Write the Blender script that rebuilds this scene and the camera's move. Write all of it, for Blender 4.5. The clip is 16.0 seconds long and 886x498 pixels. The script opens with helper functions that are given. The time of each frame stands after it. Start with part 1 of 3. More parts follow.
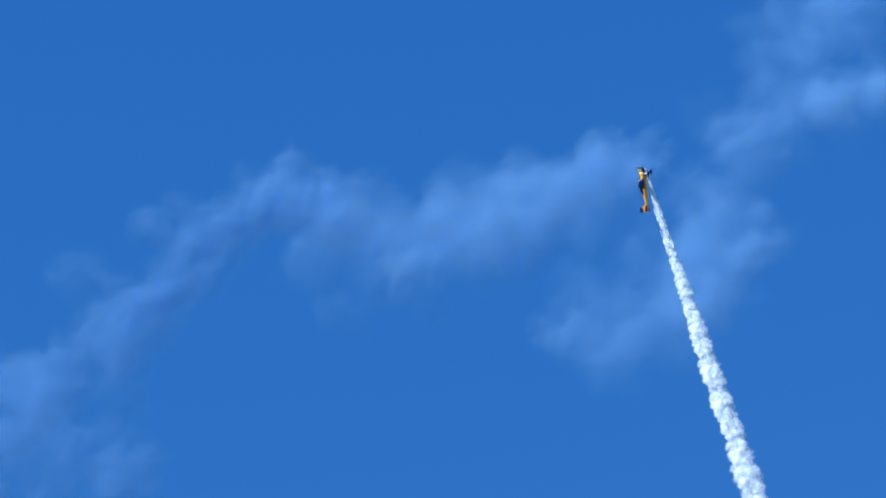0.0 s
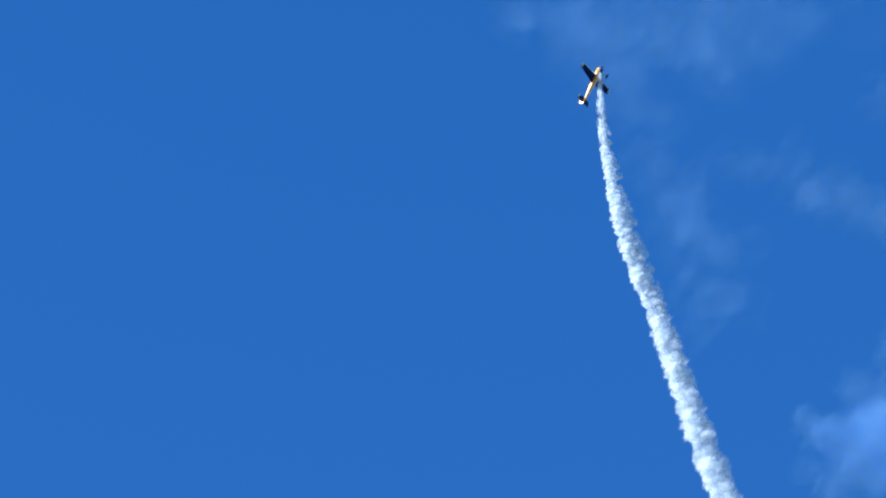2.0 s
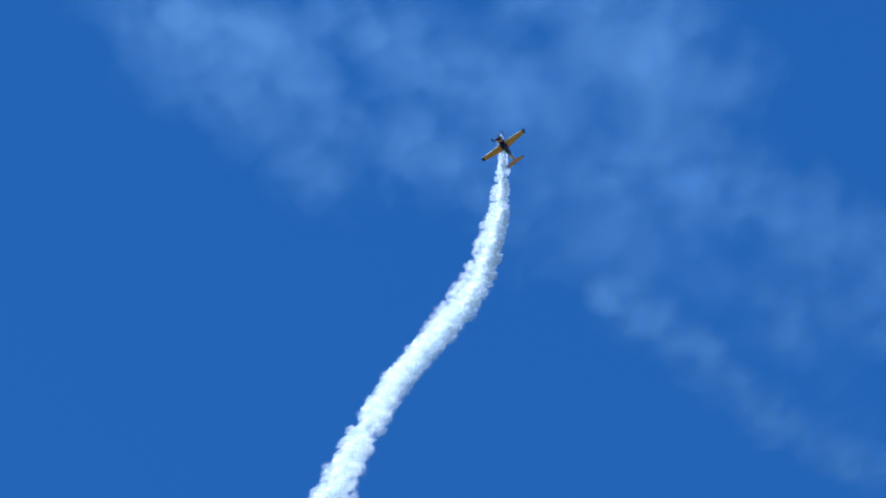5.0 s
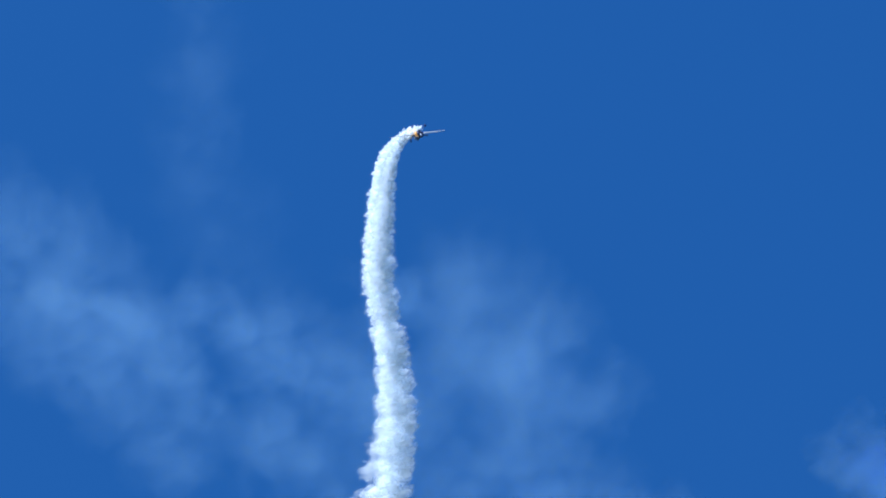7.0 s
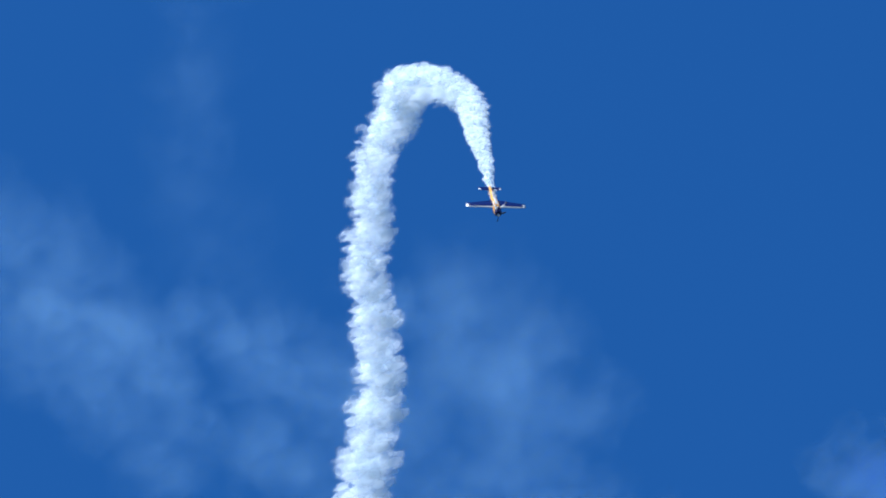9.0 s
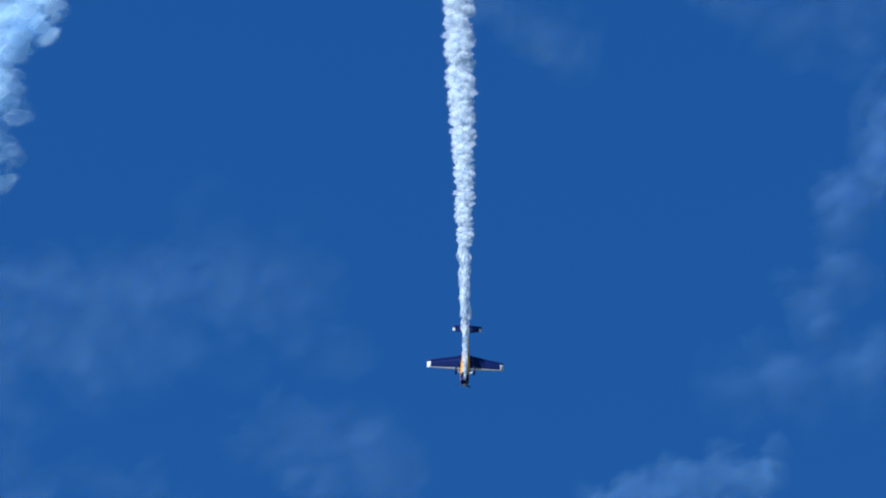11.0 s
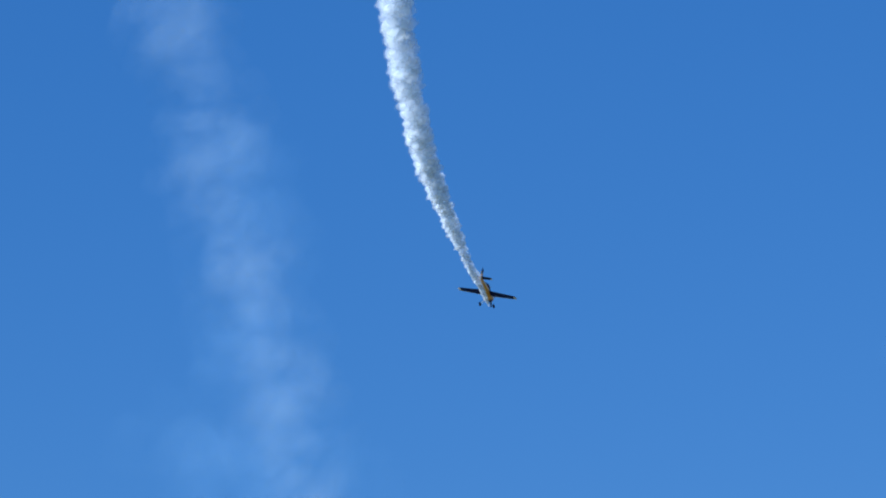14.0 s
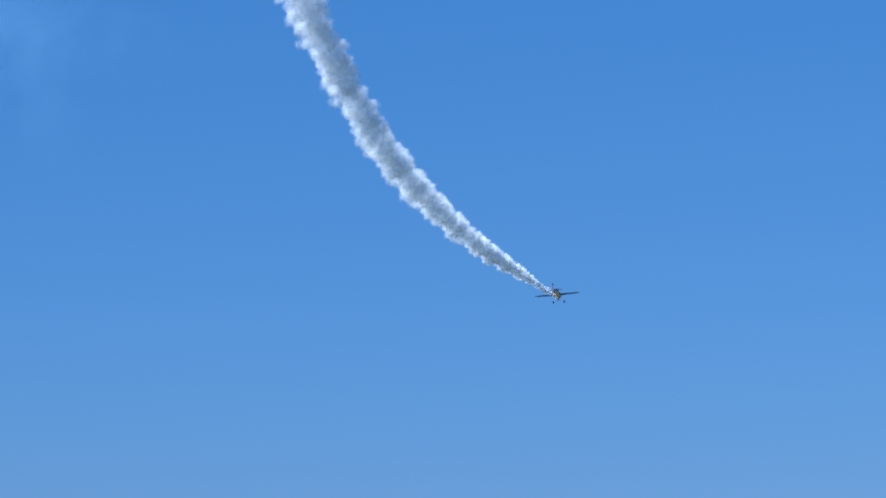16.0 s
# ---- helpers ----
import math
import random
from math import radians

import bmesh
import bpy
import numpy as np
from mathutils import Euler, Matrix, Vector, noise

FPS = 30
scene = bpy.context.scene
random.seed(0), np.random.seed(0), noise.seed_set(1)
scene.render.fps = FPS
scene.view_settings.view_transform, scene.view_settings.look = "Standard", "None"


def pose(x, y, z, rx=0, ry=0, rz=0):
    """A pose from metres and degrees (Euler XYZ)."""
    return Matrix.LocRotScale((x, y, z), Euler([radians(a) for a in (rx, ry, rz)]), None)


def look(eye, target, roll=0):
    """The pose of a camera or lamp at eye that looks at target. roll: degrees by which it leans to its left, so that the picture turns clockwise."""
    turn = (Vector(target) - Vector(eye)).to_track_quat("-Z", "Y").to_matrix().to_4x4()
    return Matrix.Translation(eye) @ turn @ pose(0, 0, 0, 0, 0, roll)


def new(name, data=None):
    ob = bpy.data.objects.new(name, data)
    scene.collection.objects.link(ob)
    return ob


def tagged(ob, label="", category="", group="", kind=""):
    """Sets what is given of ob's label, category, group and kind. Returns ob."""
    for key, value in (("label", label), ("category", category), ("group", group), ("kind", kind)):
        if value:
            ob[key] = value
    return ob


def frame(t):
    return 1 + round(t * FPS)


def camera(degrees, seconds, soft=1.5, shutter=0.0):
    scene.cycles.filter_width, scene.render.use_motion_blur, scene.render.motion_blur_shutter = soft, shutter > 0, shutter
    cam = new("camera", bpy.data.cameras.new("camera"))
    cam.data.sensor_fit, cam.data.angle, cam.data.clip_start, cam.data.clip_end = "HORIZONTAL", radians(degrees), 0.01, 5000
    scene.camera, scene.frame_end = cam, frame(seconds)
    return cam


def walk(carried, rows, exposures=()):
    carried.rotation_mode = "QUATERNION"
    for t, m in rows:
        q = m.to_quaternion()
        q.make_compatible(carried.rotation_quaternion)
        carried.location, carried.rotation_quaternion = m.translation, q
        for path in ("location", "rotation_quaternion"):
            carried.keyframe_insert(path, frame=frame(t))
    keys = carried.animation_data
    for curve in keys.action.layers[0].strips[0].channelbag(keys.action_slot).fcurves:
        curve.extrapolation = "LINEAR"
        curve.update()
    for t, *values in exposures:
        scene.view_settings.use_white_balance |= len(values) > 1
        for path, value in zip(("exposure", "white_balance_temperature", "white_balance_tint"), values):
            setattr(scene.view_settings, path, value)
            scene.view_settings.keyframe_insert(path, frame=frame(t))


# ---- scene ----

# small-plane aerobatic display seen from the ground with a long lens
EXPOSURES = [(0, 0.98, 5400, 10), (1, 1.05, 5400, 10), (4, 1.08, 5400, 10), (5, 0.97, 5400, 10), (7.5, 0.85, 5400, 10), (8.2, 0.84, 5400, 10), (10.5, 0.58, 5400, 10),
             (11, 0.54, 5400, 10), (12, 0.56, 5400, 10), (13, 0.78, 5400, 10), (14.5, 0.64, 5400, 10), (16, 0.7, 5350, 10)]
cam = camera(15.0, 16.0, soft=2.0)
walk(cam, [
    (0, pose(0, 0, 1.7, 122.700, 0, 0.000)),
    (0.5, pose(0, 0, 1.7, 126.693, 0, 1.194)),
    (1, pose(0, 0, 1.7, 128.733, 0, 2.045)),
    (1.5, pose(0, 0, 1.7, 130.012, 0, 2.941)),
    (2, pose(0, 0, 1.7, 133.380, 0, 4.101)),
    (2.5, pose(0, 0, 1.7, 136.699, 0, 4.509)),
    (3, pose(0, 0, 1.7, 139.172, 0, 3.116)),
    (3.5, pose(0, 0, 1.7, 141.818, 0, 1.755)),
    (4, pose(0, 0, 1.7, 143.934, 0, 1.803)),
    (4.5, pose(0, 0, 1.7, 145.281, 0, -0.274)),
    (5, pose(0, 0, 1.7, 146.407, 0, -2.930)),
    (5.2, pose(0, 0, 1.7, 146.773, 0, -3.227)),
    (5.9, pose(0, 0, 1.7, 148.620, 0, -4.892)),
    (6.6, pose(0, 0, 1.7, 150.714, 0, -6.808)),
    (7.3, pose(0, 0, 1.7, 151.824, 0, -7.580)),
    (7.5, pose(0, 0, 1.7, 151.843, 0, -7.458)),
    (8, pose(0, 0, 1.7, 152.007, 0, -6.619)),
    (8.2, pose(0, 0, 1.7, 152.007, 0, -6.599)),
    (8.9, pose(0, 0, 1.7, 151.824, 0, -7.455)),
    (9.6, pose(0, 0, 1.7, 150.458, 0, -9.350)),
    (10.3, pose(0, 0, 1.7, 146.176, 0, -11.506)),
    (10.5, pose(0, 0, 1.7, 144.252, 0, -12.097)),
    (11, pose(0, 0, 1.7, 138.816, 0, -11.323)),
    (11.5, pose(0, 0, 1.7, 132.273, 0, -9.826)),
    (12, pose(0, 0, 1.7, 125.875, 0, -7.781)),
    (12.5, pose(0, 0, 1.7, 121.016, 0, -8.415)),
    (13, pose(0, 0, 1.7, 115.484, 0, -10.272)),
    (13.5, pose(0, 0, 1.7, 108.605, 0, -11.206)),
    (14, pose(0, 0, 1.7, 104.371, 0, -14.216)),
    (14.5, pose(0, 0, 1.7, 102.303, 0, -16.936)),
    (15, pose(0, 0, 1.7, 101.341, 0, -16.936)),
    (15.5, pose(0, 0, 1.7, 99.272, 0, -16.593)),
    (16, pose(0, 0, 1.7, 96.992, 0, -18.080)),
], exposures=EXPOSURES)

# light scatters many times in smoke
scene.cycles.max_bounces, scene.cycles.diffuse_bounces, scene.cycles.transmission_bounces = 14, 8, 8
scene.cycles.transparent_max_bounces = 96

# ---- sky and sun ----
SUN_AZ, SUN_EL = -126.0, 33.0          # degrees right of +Y, above the horizon
world = bpy.data.worlds.new("sky")
scene.world = world
world.use_nodes = True
wt = world.node_tree
sky = wt.nodes.new("ShaderNodeTexSky")
sky.sky_type = "NISHITA"
sky.sun_disc = False
sky.sun_elevation, sky.sun_rotation = radians(SUN_EL), radians(SUN_AZ)
sky.altitude, sky.air_density, sky.dust_density, sky.ozone_density = 400, 1.0, 0.3, 4.0
wt.nodes["Background"].inputs["Strength"].default_value = 0.055
# deep clear air: each colour of the sky with its own falloff from horizon to zenith
split, join = wt.nodes.new("ShaderNodeSeparateColor"), wt.nodes.new("ShaderNodeCombineColor")
wt.links.new(sky.outputs["Color"], split.inputs["Color"])
for channel, power, gain in (("Red", 0.8, 0.49), ("Green", 0.57, 1.2), ("Blue", 0.42, 2.66)):
    p, g = wt.nodes.new("ShaderNodeMath"), wt.nodes.new("ShaderNodeMath")
    p.operation, g.operation = "POWER", "MULTIPLY"
    p.inputs[1].default_value, g.inputs[1].default_value = power, gain
    wt.links.new(split.outputs[channel], p.inputs[0])
    wt.links.new(p.outputs[0], g.inputs[0])
    wt.links.new(g.outputs[0], join.inputs[channel])
wt.links.new(join.outputs["Color"], wt.nodes["Background"].inputs["Color"])

sun = new("sun", bpy.data.lights.new("sun", "SUN"))
sun.data.energy, sun.data.angle, sun.data.color = 5.0, radians(0.53), (1.0, 0.97, 0.93)
sa, se = radians(SUN_AZ), radians(SUN_EL)
sun.matrix_world = look((math.sin(sa) * math.cos(se) * 900, math.cos(sa) * math.cos(se) * 900, math.sin(se) * 900), (0, 0, 0))


# ---- materials ----
def paint(name, colour, rough=0.28, metal=0.0, coat=0.4, wear=0.08, gloss=0.5):
    m = bpy.data.materials.new(name)
    m.use_nodes = True
    n, l = m.node_tree.nodes, m.node_tree.links
    b = n["Principled BSDF"]
    tc = n.new("ShaderNodeTexCoord")
    big, fine = n.new("ShaderNodeTexNoise"), n.new("ShaderNodeTexNoise")
    big.inputs["Scale"].default_value, fine.inputs["Scale"].default_value = 1.3, 18
    big.inputs["Detail"].default_value = 5
    for t in (big, fine):
        l.new(tc.outputs["Object"], t.inputs["Vector"])
    ramp = n.new("ShaderNodeMixRGB")
    ramp.inputs[1].default_value = (*colour, 1)
    ramp.inputs[2].default_value = (*[c * (1 - 3 * wear) + 0.02 * wear for c in colour], 1)
    l.new(big.outputs["Fac"], ramp.inputs[0])
    l.new(ramp.outputs[0], b.inputs["Base Color"])
    mr = n.new("ShaderNodeMapRange")
    mr.inputs["To Min"].default_value, mr.inputs["To Max"].default_value = rough * 0.8, rough * 1.3
    l.new(fine.outputs["Fac"], mr.inputs["Value"])
    l.new(mr.outputs[0], b.inputs["Roughness"])
    b.inputs["Metallic"].default_value = metal
    b.inputs["Coat Weight"].default_value = coat
    b.inputs["Specular IOR Level"].default_value = gloss
    return m


def smoke_material(name, scale, contrast, body, grain=(4, 0.52), tear=1.4):
    """Oil smoke of the given body colour: scattering, torn away from its rims inwards; the object's alpha is how dense
    it is.
    """
    m = bpy.data.materials.new(name)
    m.use_nodes = True
    n, l = m.node_tree.nodes, m.node_tree.links
    n.clear()
    out, mix, inner = n.new("ShaderNodeOutputMaterial"), n.new("ShaderNodeMixShader"), n.new("ShaderNodeMixShader")
    clear, dif, tra = n.new("ShaderNodeBsdfTransparent"), n.new("ShaderNodeBsdfDiffuse"), n.new("ShaderNodeBsdfTranslucent")
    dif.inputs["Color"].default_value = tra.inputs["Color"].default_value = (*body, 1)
    inner.inputs[0].default_value = 0.5
    tc, info, noi = n.new("ShaderNodeTexCoord"), n.new("ShaderNodeObjectInfo"), n.new("ShaderNodeTexNoise")
    noi.noise_dimensions = "4D"
    noi.inputs["Scale"].default_value, noi.inputs["Detail"].default_value, noi.inputs["Roughness"].default_value = scale, grain[0], grain[1]
    far = n.new("ShaderNodeMath")
    far.operation = "MULTIPLY"
    far.inputs[1].default_value = 40
    l.new(info.outputs["Random"], far.inputs[0])
    l.new(far.outputs[0], noi.inputs["W"])
    l.new(tc.outputs["Object"], noi.inputs["Vector"])
    mr = n.new("ShaderNodeMapRange")
    mr.interpolation_type = "SMOOTHSTEP"
    mr.inputs["From Min"].default_value, mr.inputs["From Max"].default_value = 0.5 - contrast, 0.5 + contrast
    edge = n.new("ShaderNodeAttribute")
    edge.attribute_name = "edge"
    swing, ragged, b = n.new("ShaderNodeMath"), n.new("ShaderNodeMath"), n.new("ShaderNodeMath")
    swing.operation, ragged.operation, b.operation = "MULTIPLY_ADD", "ADD", "MULTIPLY"
    swing.inputs[1].default_value, swing.inputs[2].default_value = tear, -0.5 * tear
    l.new(noi.outputs["Fac"], swing.inputs[0])
    l.new(swing.outputs[0], ragged.inputs[0])
    l.new(edge.outputs["Fac"], ragged.inputs[1])
    l.new(ragged.outputs[0], mr.inputs["Value"])
    rim = n.new("ShaderNodeMath")
    rim.operation = "MULTIPLY"
    l.new(mr.outputs[0], rim.inputs[0])
    fade = n.new("ShaderNodeMapRange")
    fade.inputs["From Max"].default_value = 0.25
    l.new(edge.outputs["Fac"], fade.inputs["Value"])
    l.new(fade.outputs[0], rim.inputs[1])
    l.new(rim.outputs[0], b.inputs[0])
    l.new(info.outputs["Alpha"], b.inputs[1])
    l.new(b.outputs[0], mix.inputs[0])
    l.new(dif.outputs[0], inner.inputs[1])
    l.new(tra.outputs[0], inner.inputs[2])
    l.new(clear.outputs[0], mix.inputs[1])
    l.new(inner.outputs[0], mix.inputs[2])
    l.new(mix.outputs[0], out.inputs["Surface"])
    return m


YELLOW = paint("yellow paint", (0.92, 0.42, 0.025))
NAVY = paint("navy paint", (0.001, 0.012, 0.10), 0.5, 0.0, 0.0, gloss=0.15)
WHITE = paint("white paint", (0.80, 0.78, 0.74))
SILVER = paint("polished metal", (0.62, 0.63, 0.66), 0.16, 1.0, 0.0)
DARK = paint("black rubber", (0.018, 0.018, 0.02), 0.7, 0.0, 0.0)
GLASS = paint("tinted canopy", (0.02, 0.03, 0.05), 0.06, 0.0, 1.0)
VEIL = smoke_material("torn smoke", 1.4, 0.34, (0.88, 0.935, 0.98), tear=1.1)
# white smoke, with the blue cast of scattered light put into its body colour
HAZE = smoke_material("blue-tinted smoke haze", 0.024, 0.30, (0.38, 0.67, 1.0), (6, 0.56), 2.6)
# same smoke grown old: the blue of light scattered through it is tinted in
THIN = smoke_material("thinned blue-tinted smoke", 0.9, 0.26, (0.64, 0.84, 1.0), (5, 0.55), 2.2)



def grass_material():
    m = bpy.data.materials.new("airfield grass")
    m.use_nodes = True
    n, l = m.node_tree.nodes, m.node_tree.links
    tc, a = n.new("ShaderNodeTexCoord"), n.new("ShaderNodeTexNoise")
    a.inputs["Scale"].default_value, a.inputs["Detail"].default_value = 0.03, 8
    r = n.new("ShaderNodeValToRGB")
    r.color_ramp.elements[0].color, r.color_ramp.elements[1].color = (0.05, 0.065, 0.03, 1), (0.11, 0.11, 0.06, 1)
    l.new(tc.outputs["Object"], a.inputs["Vector"])
    l.new(a.outputs["Fac"], r.inputs[0])
    l.new(r.outputs[0], n["Principled BSDF"].inputs["Base Color"])
    n["Principled BSDF"].inputs["Roughness"].default_value = 0.9
    return m


# ---- mesh helpers ----
def mesh_object(name, bm, mats, parent=None, label="", smooth=True):
    me = bpy.data.meshes.new(name)
    bm.normal_update()
    bm.to_mesh(me)
    bm.free()
    for m in mats if isinstance(mats, (list, tuple)) else [mats]:
        me.materials.append(m)
    if smooth:
        for p in me.polygons:
            p.use_smooth = True
    ob = new(name, me)
    if parent:
        ob.parent = parent
    return tagged(ob, label) if label else ob


part = mesh_object


def loft(bm, rings, cap=True):
    """Joins rings of points, each as many, into a skin."""
    rows = [[bm.verts.new(p) for p in ring] for ring in rings]
    k = len(rows[0])
    for a, b in zip(rows, rows[1:]):
        for i in range(k):
            bm.faces.new((a[i], a[(i + 1) % k], b[(i + 1) % k], b[i]))
    if cap:
        bm.faces.new(rows[0][::-1])
        bm.faces.new(rows[-1])
    return rows


def section(x, w, top, bottom, k=20, square=2.4):
    """A fuselage section at x: half width, top and bottom heights."""
    mid, half = (top + bottom) / 2, (top - bottom) / 2
    ring = []
    for i in range(k):
        a = 2 * math.pi * i / k
        c, s = math.cos(a), math.sin(a)
        ring.append((x, w * math.copysign(abs(c) ** (2 / square), c), mid + half * math.copysign(abs(s) ** (2 / square), s)))
    return ring


def foil(bm, root, tip, thick, upright=False):
    """A tapered symmetric aerofoil from root to tip, each (leading x, trailing x, span, height)."""
    shape = [(0, 0), (0.015, 0.2), (0.06, 0.36), (0.16, 0.48), (0.3, 0.5), (0.55, 0.38), (0.8, 0.18), (1, 0.015)]
    rings = []
    steps = 10
    for j in range(steps + 1):
        u = j / steps
        shrink = 1.0 if u < 0.93 else max(0.25, math.sqrt(max(0, 1 - ((u - 0.93) / 0.07) ** 2)))
        le, te, sp, h = (root[i] + (tip[i] - root[i]) * u for i in range(4))
        chord = le - te
        pts = [(le - a * chord, b * thick * chord * shrink) for a, b in shape] + [(le - a * chord, -b * thick * chord * shrink) for a, b in shape[-1:0:-1]]
        rings.append([(x, h + z, sp) if upright else (x, sp, h + z) for x, z in pts])
    loft(bm, rings)


def paint_faces(bm, rule):
    bm.normal_update()
    for f in bm.faces:
        f.material_index = rule(f.calc_center_median(), f.normal)


# ---- ground ----
def ground():
    bm = bmesh.new()
    rings = [0, 60, 250, 900, 2500, 4200]
    last = None
    for r in rings[1:]:
        ring = [bm.verts.new((r * math.cos(a * math.pi / 32), r * math.sin(a * math.pi / 32), 0)) for a in range(64)]
        if last is None:
            bm.faces.new(ring)
        else:
            for i in range(64):
                bm.faces.new((last[i], ring[i], ring[(i + 1) % 64], last[(i + 1) % 64]))
        last = ring
    ob = mesh_object("ground", bm, grass_material(), smooth=False)
    tagged(ob, "flat dry airfield grass reaching the horizon", "ground", kind="structure")


# ---- the aeroplane: x forward, y to its left, z up ----
def aeroplane():
    top = new("aerobatic_aeroplane")
    tagged(top, "yellow and navy single-seat aerobatic aeroplane trailing smoke", "aeroplane")
    stations = [(1.45, 0.46, 0.40, -0.44), (1.0, 0.47, 0.42, -0.48), (0.4, 0.46, 0.44, -0.50), (-0.3, 0.43, 0.46, -0.48), (-1.0, 0.38, 0.46, -0.42),
                (-1.8, 0.30, 0.40, -0.33), (-2.7, 0.20, 0.30, -0.22), (-3.5, 0.12, 0.22, -0.13), (-4.2, 0.05, 0.16, -0.06)]
    bm = bmesh.new()
    loft(bm, [section(*s) for s in stations])
    bmesh.ops.recalc_face_normals(bm, faces=bm.faces)
    paint_faces(bm, lambda c, n: 2 if n.z < -0.93 and -3.0 < c.x < 0.5 else 1 if (c.z > 0.22 and c.x > -1.9) or (c.z < -0.25 and c.x > 0.7) or (abs(n.y) > 0.8 and -0.9 < c.x < 0.1 and c.z > -0.05) else 0)
    part("fuselage", bm, [YELLOW, NAVY, WHITE], top, "yellow painted fuselage with a navy upper deck and a cream stripe along the belly")
    bm = bmesh.new()
    loft(bm, [section(*s) for s in [(2.02, 0.20, 0.19, -0.20), (1.97, 0.33, 0.30, -0.33), (1.8, 0.42, 0.37, -0.42), (1.45, 0.465, 0.405, -0.45)]])
    bmesh.ops.recalc_face_normals(bm, faces=bm.faces)
    paint_faces(bm, lambda c, n: 1 if c.x < 1.75 and c.z > -0.2 else 0)
    cowl = part("cowling", bm, [NAVY, YELLOW], top, "navy engine cowling with a yellow rear band")
    for s in (-1, 1):
        bm = bmesh.new()
        loft(bm, [[(x, s * 0.2 + 0.085 * k * math.cos(a * math.pi / 6), 0.02 + 0.07 * k * math.sin(a * math.pi / 6)) for a in range(12)] for x, k in ((2.025, 1.0), (1.99, 0.8))])
        part("air_intake", bm, DARK, cowl, "dark air intake")
    for s in (-1, 1):
        bm = bmesh.new()
        loft(bm, [[(x, s * 0.18 + 0.05 * math.cos(a * math.pi / 5), z + 0.05 * math.sin(a * math.pi / 5)) for a in range(10)] for x, z in ((1.35, -0.42), (1.1, -0.5), (0.8, -0.58), (0.66, -0.6))])
        part("exhaust_pipe", bm, SILVER, top, "bare metal exhaust pipe")
    # spinner and propeller
    prop = new("propeller")
    prop.parent = top
    prop.location = (2.06, 0, 0)
    bm = bmesh.new()
    loft(bm, [[(x, r * math.cos(a * math.pi / 8), r * math.sin(a * math.pi / 8)) for a in range(16)] for x, r in ((-0.04, 0.2), (0.05, 0.19), (0.16, 0.14), (0.25, 0.075), (0.29, 0.02))])
    part("spinner", bm, SILVER, prop, "polished metal spinner")
    for k in range(3):
        bm = bmesh.new()
        rings = []
        for r, w, tw in ((0.16, 0.05, 60), (0.3, 0.08, 50), (0.55, 0.095, 35), (0.8, 0.08, 25), (0.98, 0.04, 20)):
            c, s = math.cos(radians(tw)), math.sin(radians(tw))
            rings.append([(a * w * s + b * c * 0.012, a * w * c - b * s * 0.012, r) for a, b in ((-1, 0), (-0.5, 1), (0.5, 1), (1, 0), (0.5, -1), (-0.5, -1))])
        loft(bm, rings)
        bm.transform(Matrix.Rotation(radians(120 * k), 4, "X"))
        part("propeller_blade", bm, DARK, prop, "dark composite blade")
    # canopy
    bm = bmesh.new()
    loft(bm, [section(x, w, t, 0.36, 16, 2.0) for x, w, t in ((0.35, 0.06, 0.42), (0.1, 0.24, 0.56), (-0.35, 0.32, 0.76), (-0.85, 0.31, 0.80), (-1.35, 0.22, 0.68), (-1.9, 0.08, 0.46))])
    can = part("canopy", bm, GLASS, top, "dark tinted bubble canopy")
    bm = bmesh.new()
    loft(bm, [section(x, w, 0.42, 0.37, 16, 2.0) for x, w in ((0.42, 0.08), (0.1, 0.28), (-0.35, 0.355), (-0.85, 0.35), (-1.35, 0.26), (-1.95, 0.1))])
    part("canopy_frame", bm, NAVY, can, "navy canopy frame")
    # wings
    for s in (1, -1):
        bm = bmesh.new()
        foil(bm, (0.62, -0.62, 0.32 * s, -0.12), (0.50, -0.10, 3.72 * s, -0.06), 0.15)
        bmesh.ops.recalc_face_normals(bm, faces=bm.faces)

        def rule(c, n):
            span = abs(c.y)
            lead = 0.62 - 0.035 * (span - 0.32)
            if span > 3.30 + 0.4 * (lead - c.x):
                return 2 if n.z < 0.2 else 1
            if c.x > lead - 0.14:
                return 2
            return 0 if n.z > 0 else 1
        paint_faces(bm, rule)
        wing = part("wing", bm, [YELLOW, NAVY, WHITE], top, "tapered wing, yellow above, navy below, white leading edge")
        bm = bmesh.new()
        foil(bm, (-0.615, -0.92, 0.40 * s, -0.118), (-0.10, -0.30, 3.66 * s, -0.06), 0.13)
        bmesh.ops.recalc_face_normals(bm, faces=bm.faces)
        paint_faces(bm, lambda c, n: 0 if n.z > 0 and abs(c.y) < 3.35 else 1)
        part("aileron", bm, [YELLOW, NAVY], wing, "full-span aileron, yellow above and navy below")
        # tailplane
        bm = bmesh.new()
        foil(bm, (-3.35, -3.85, 0.1 * s, 0.14), (-3.62, -3.88, 1.42 * s, 0.14), 0.1)
        bmesh.ops.recalc_face_normals(bm, faces=bm.faces)
        paint_faces(bm, lambda c, n: 2 if abs(c.y) > 1.2 and n.z < 0.2 else (1 if n.z < 0 or abs(c.y) > 1.2 else 0))
        tail = part("tailplane", bm, [YELLOW, NAVY, WHITE], top, "small tailplane, yellow above and navy below")
        bm = bmesh.new()
        foil(bm, (-3.86, -4.22, 0.12 * s, 0.14), (-3.89, -4.12, 1.40 * s, 0.14), 0.1)
        bmesh.ops.recalc_face_normals(bm, faces=bm.faces)
        paint_faces(bm, lambda c, n: 0 if n.z > 0 else 1)
        part("elevator", bm, [YELLOW, NAVY], tail)
        # undercarriage
        bm = bmesh.new()
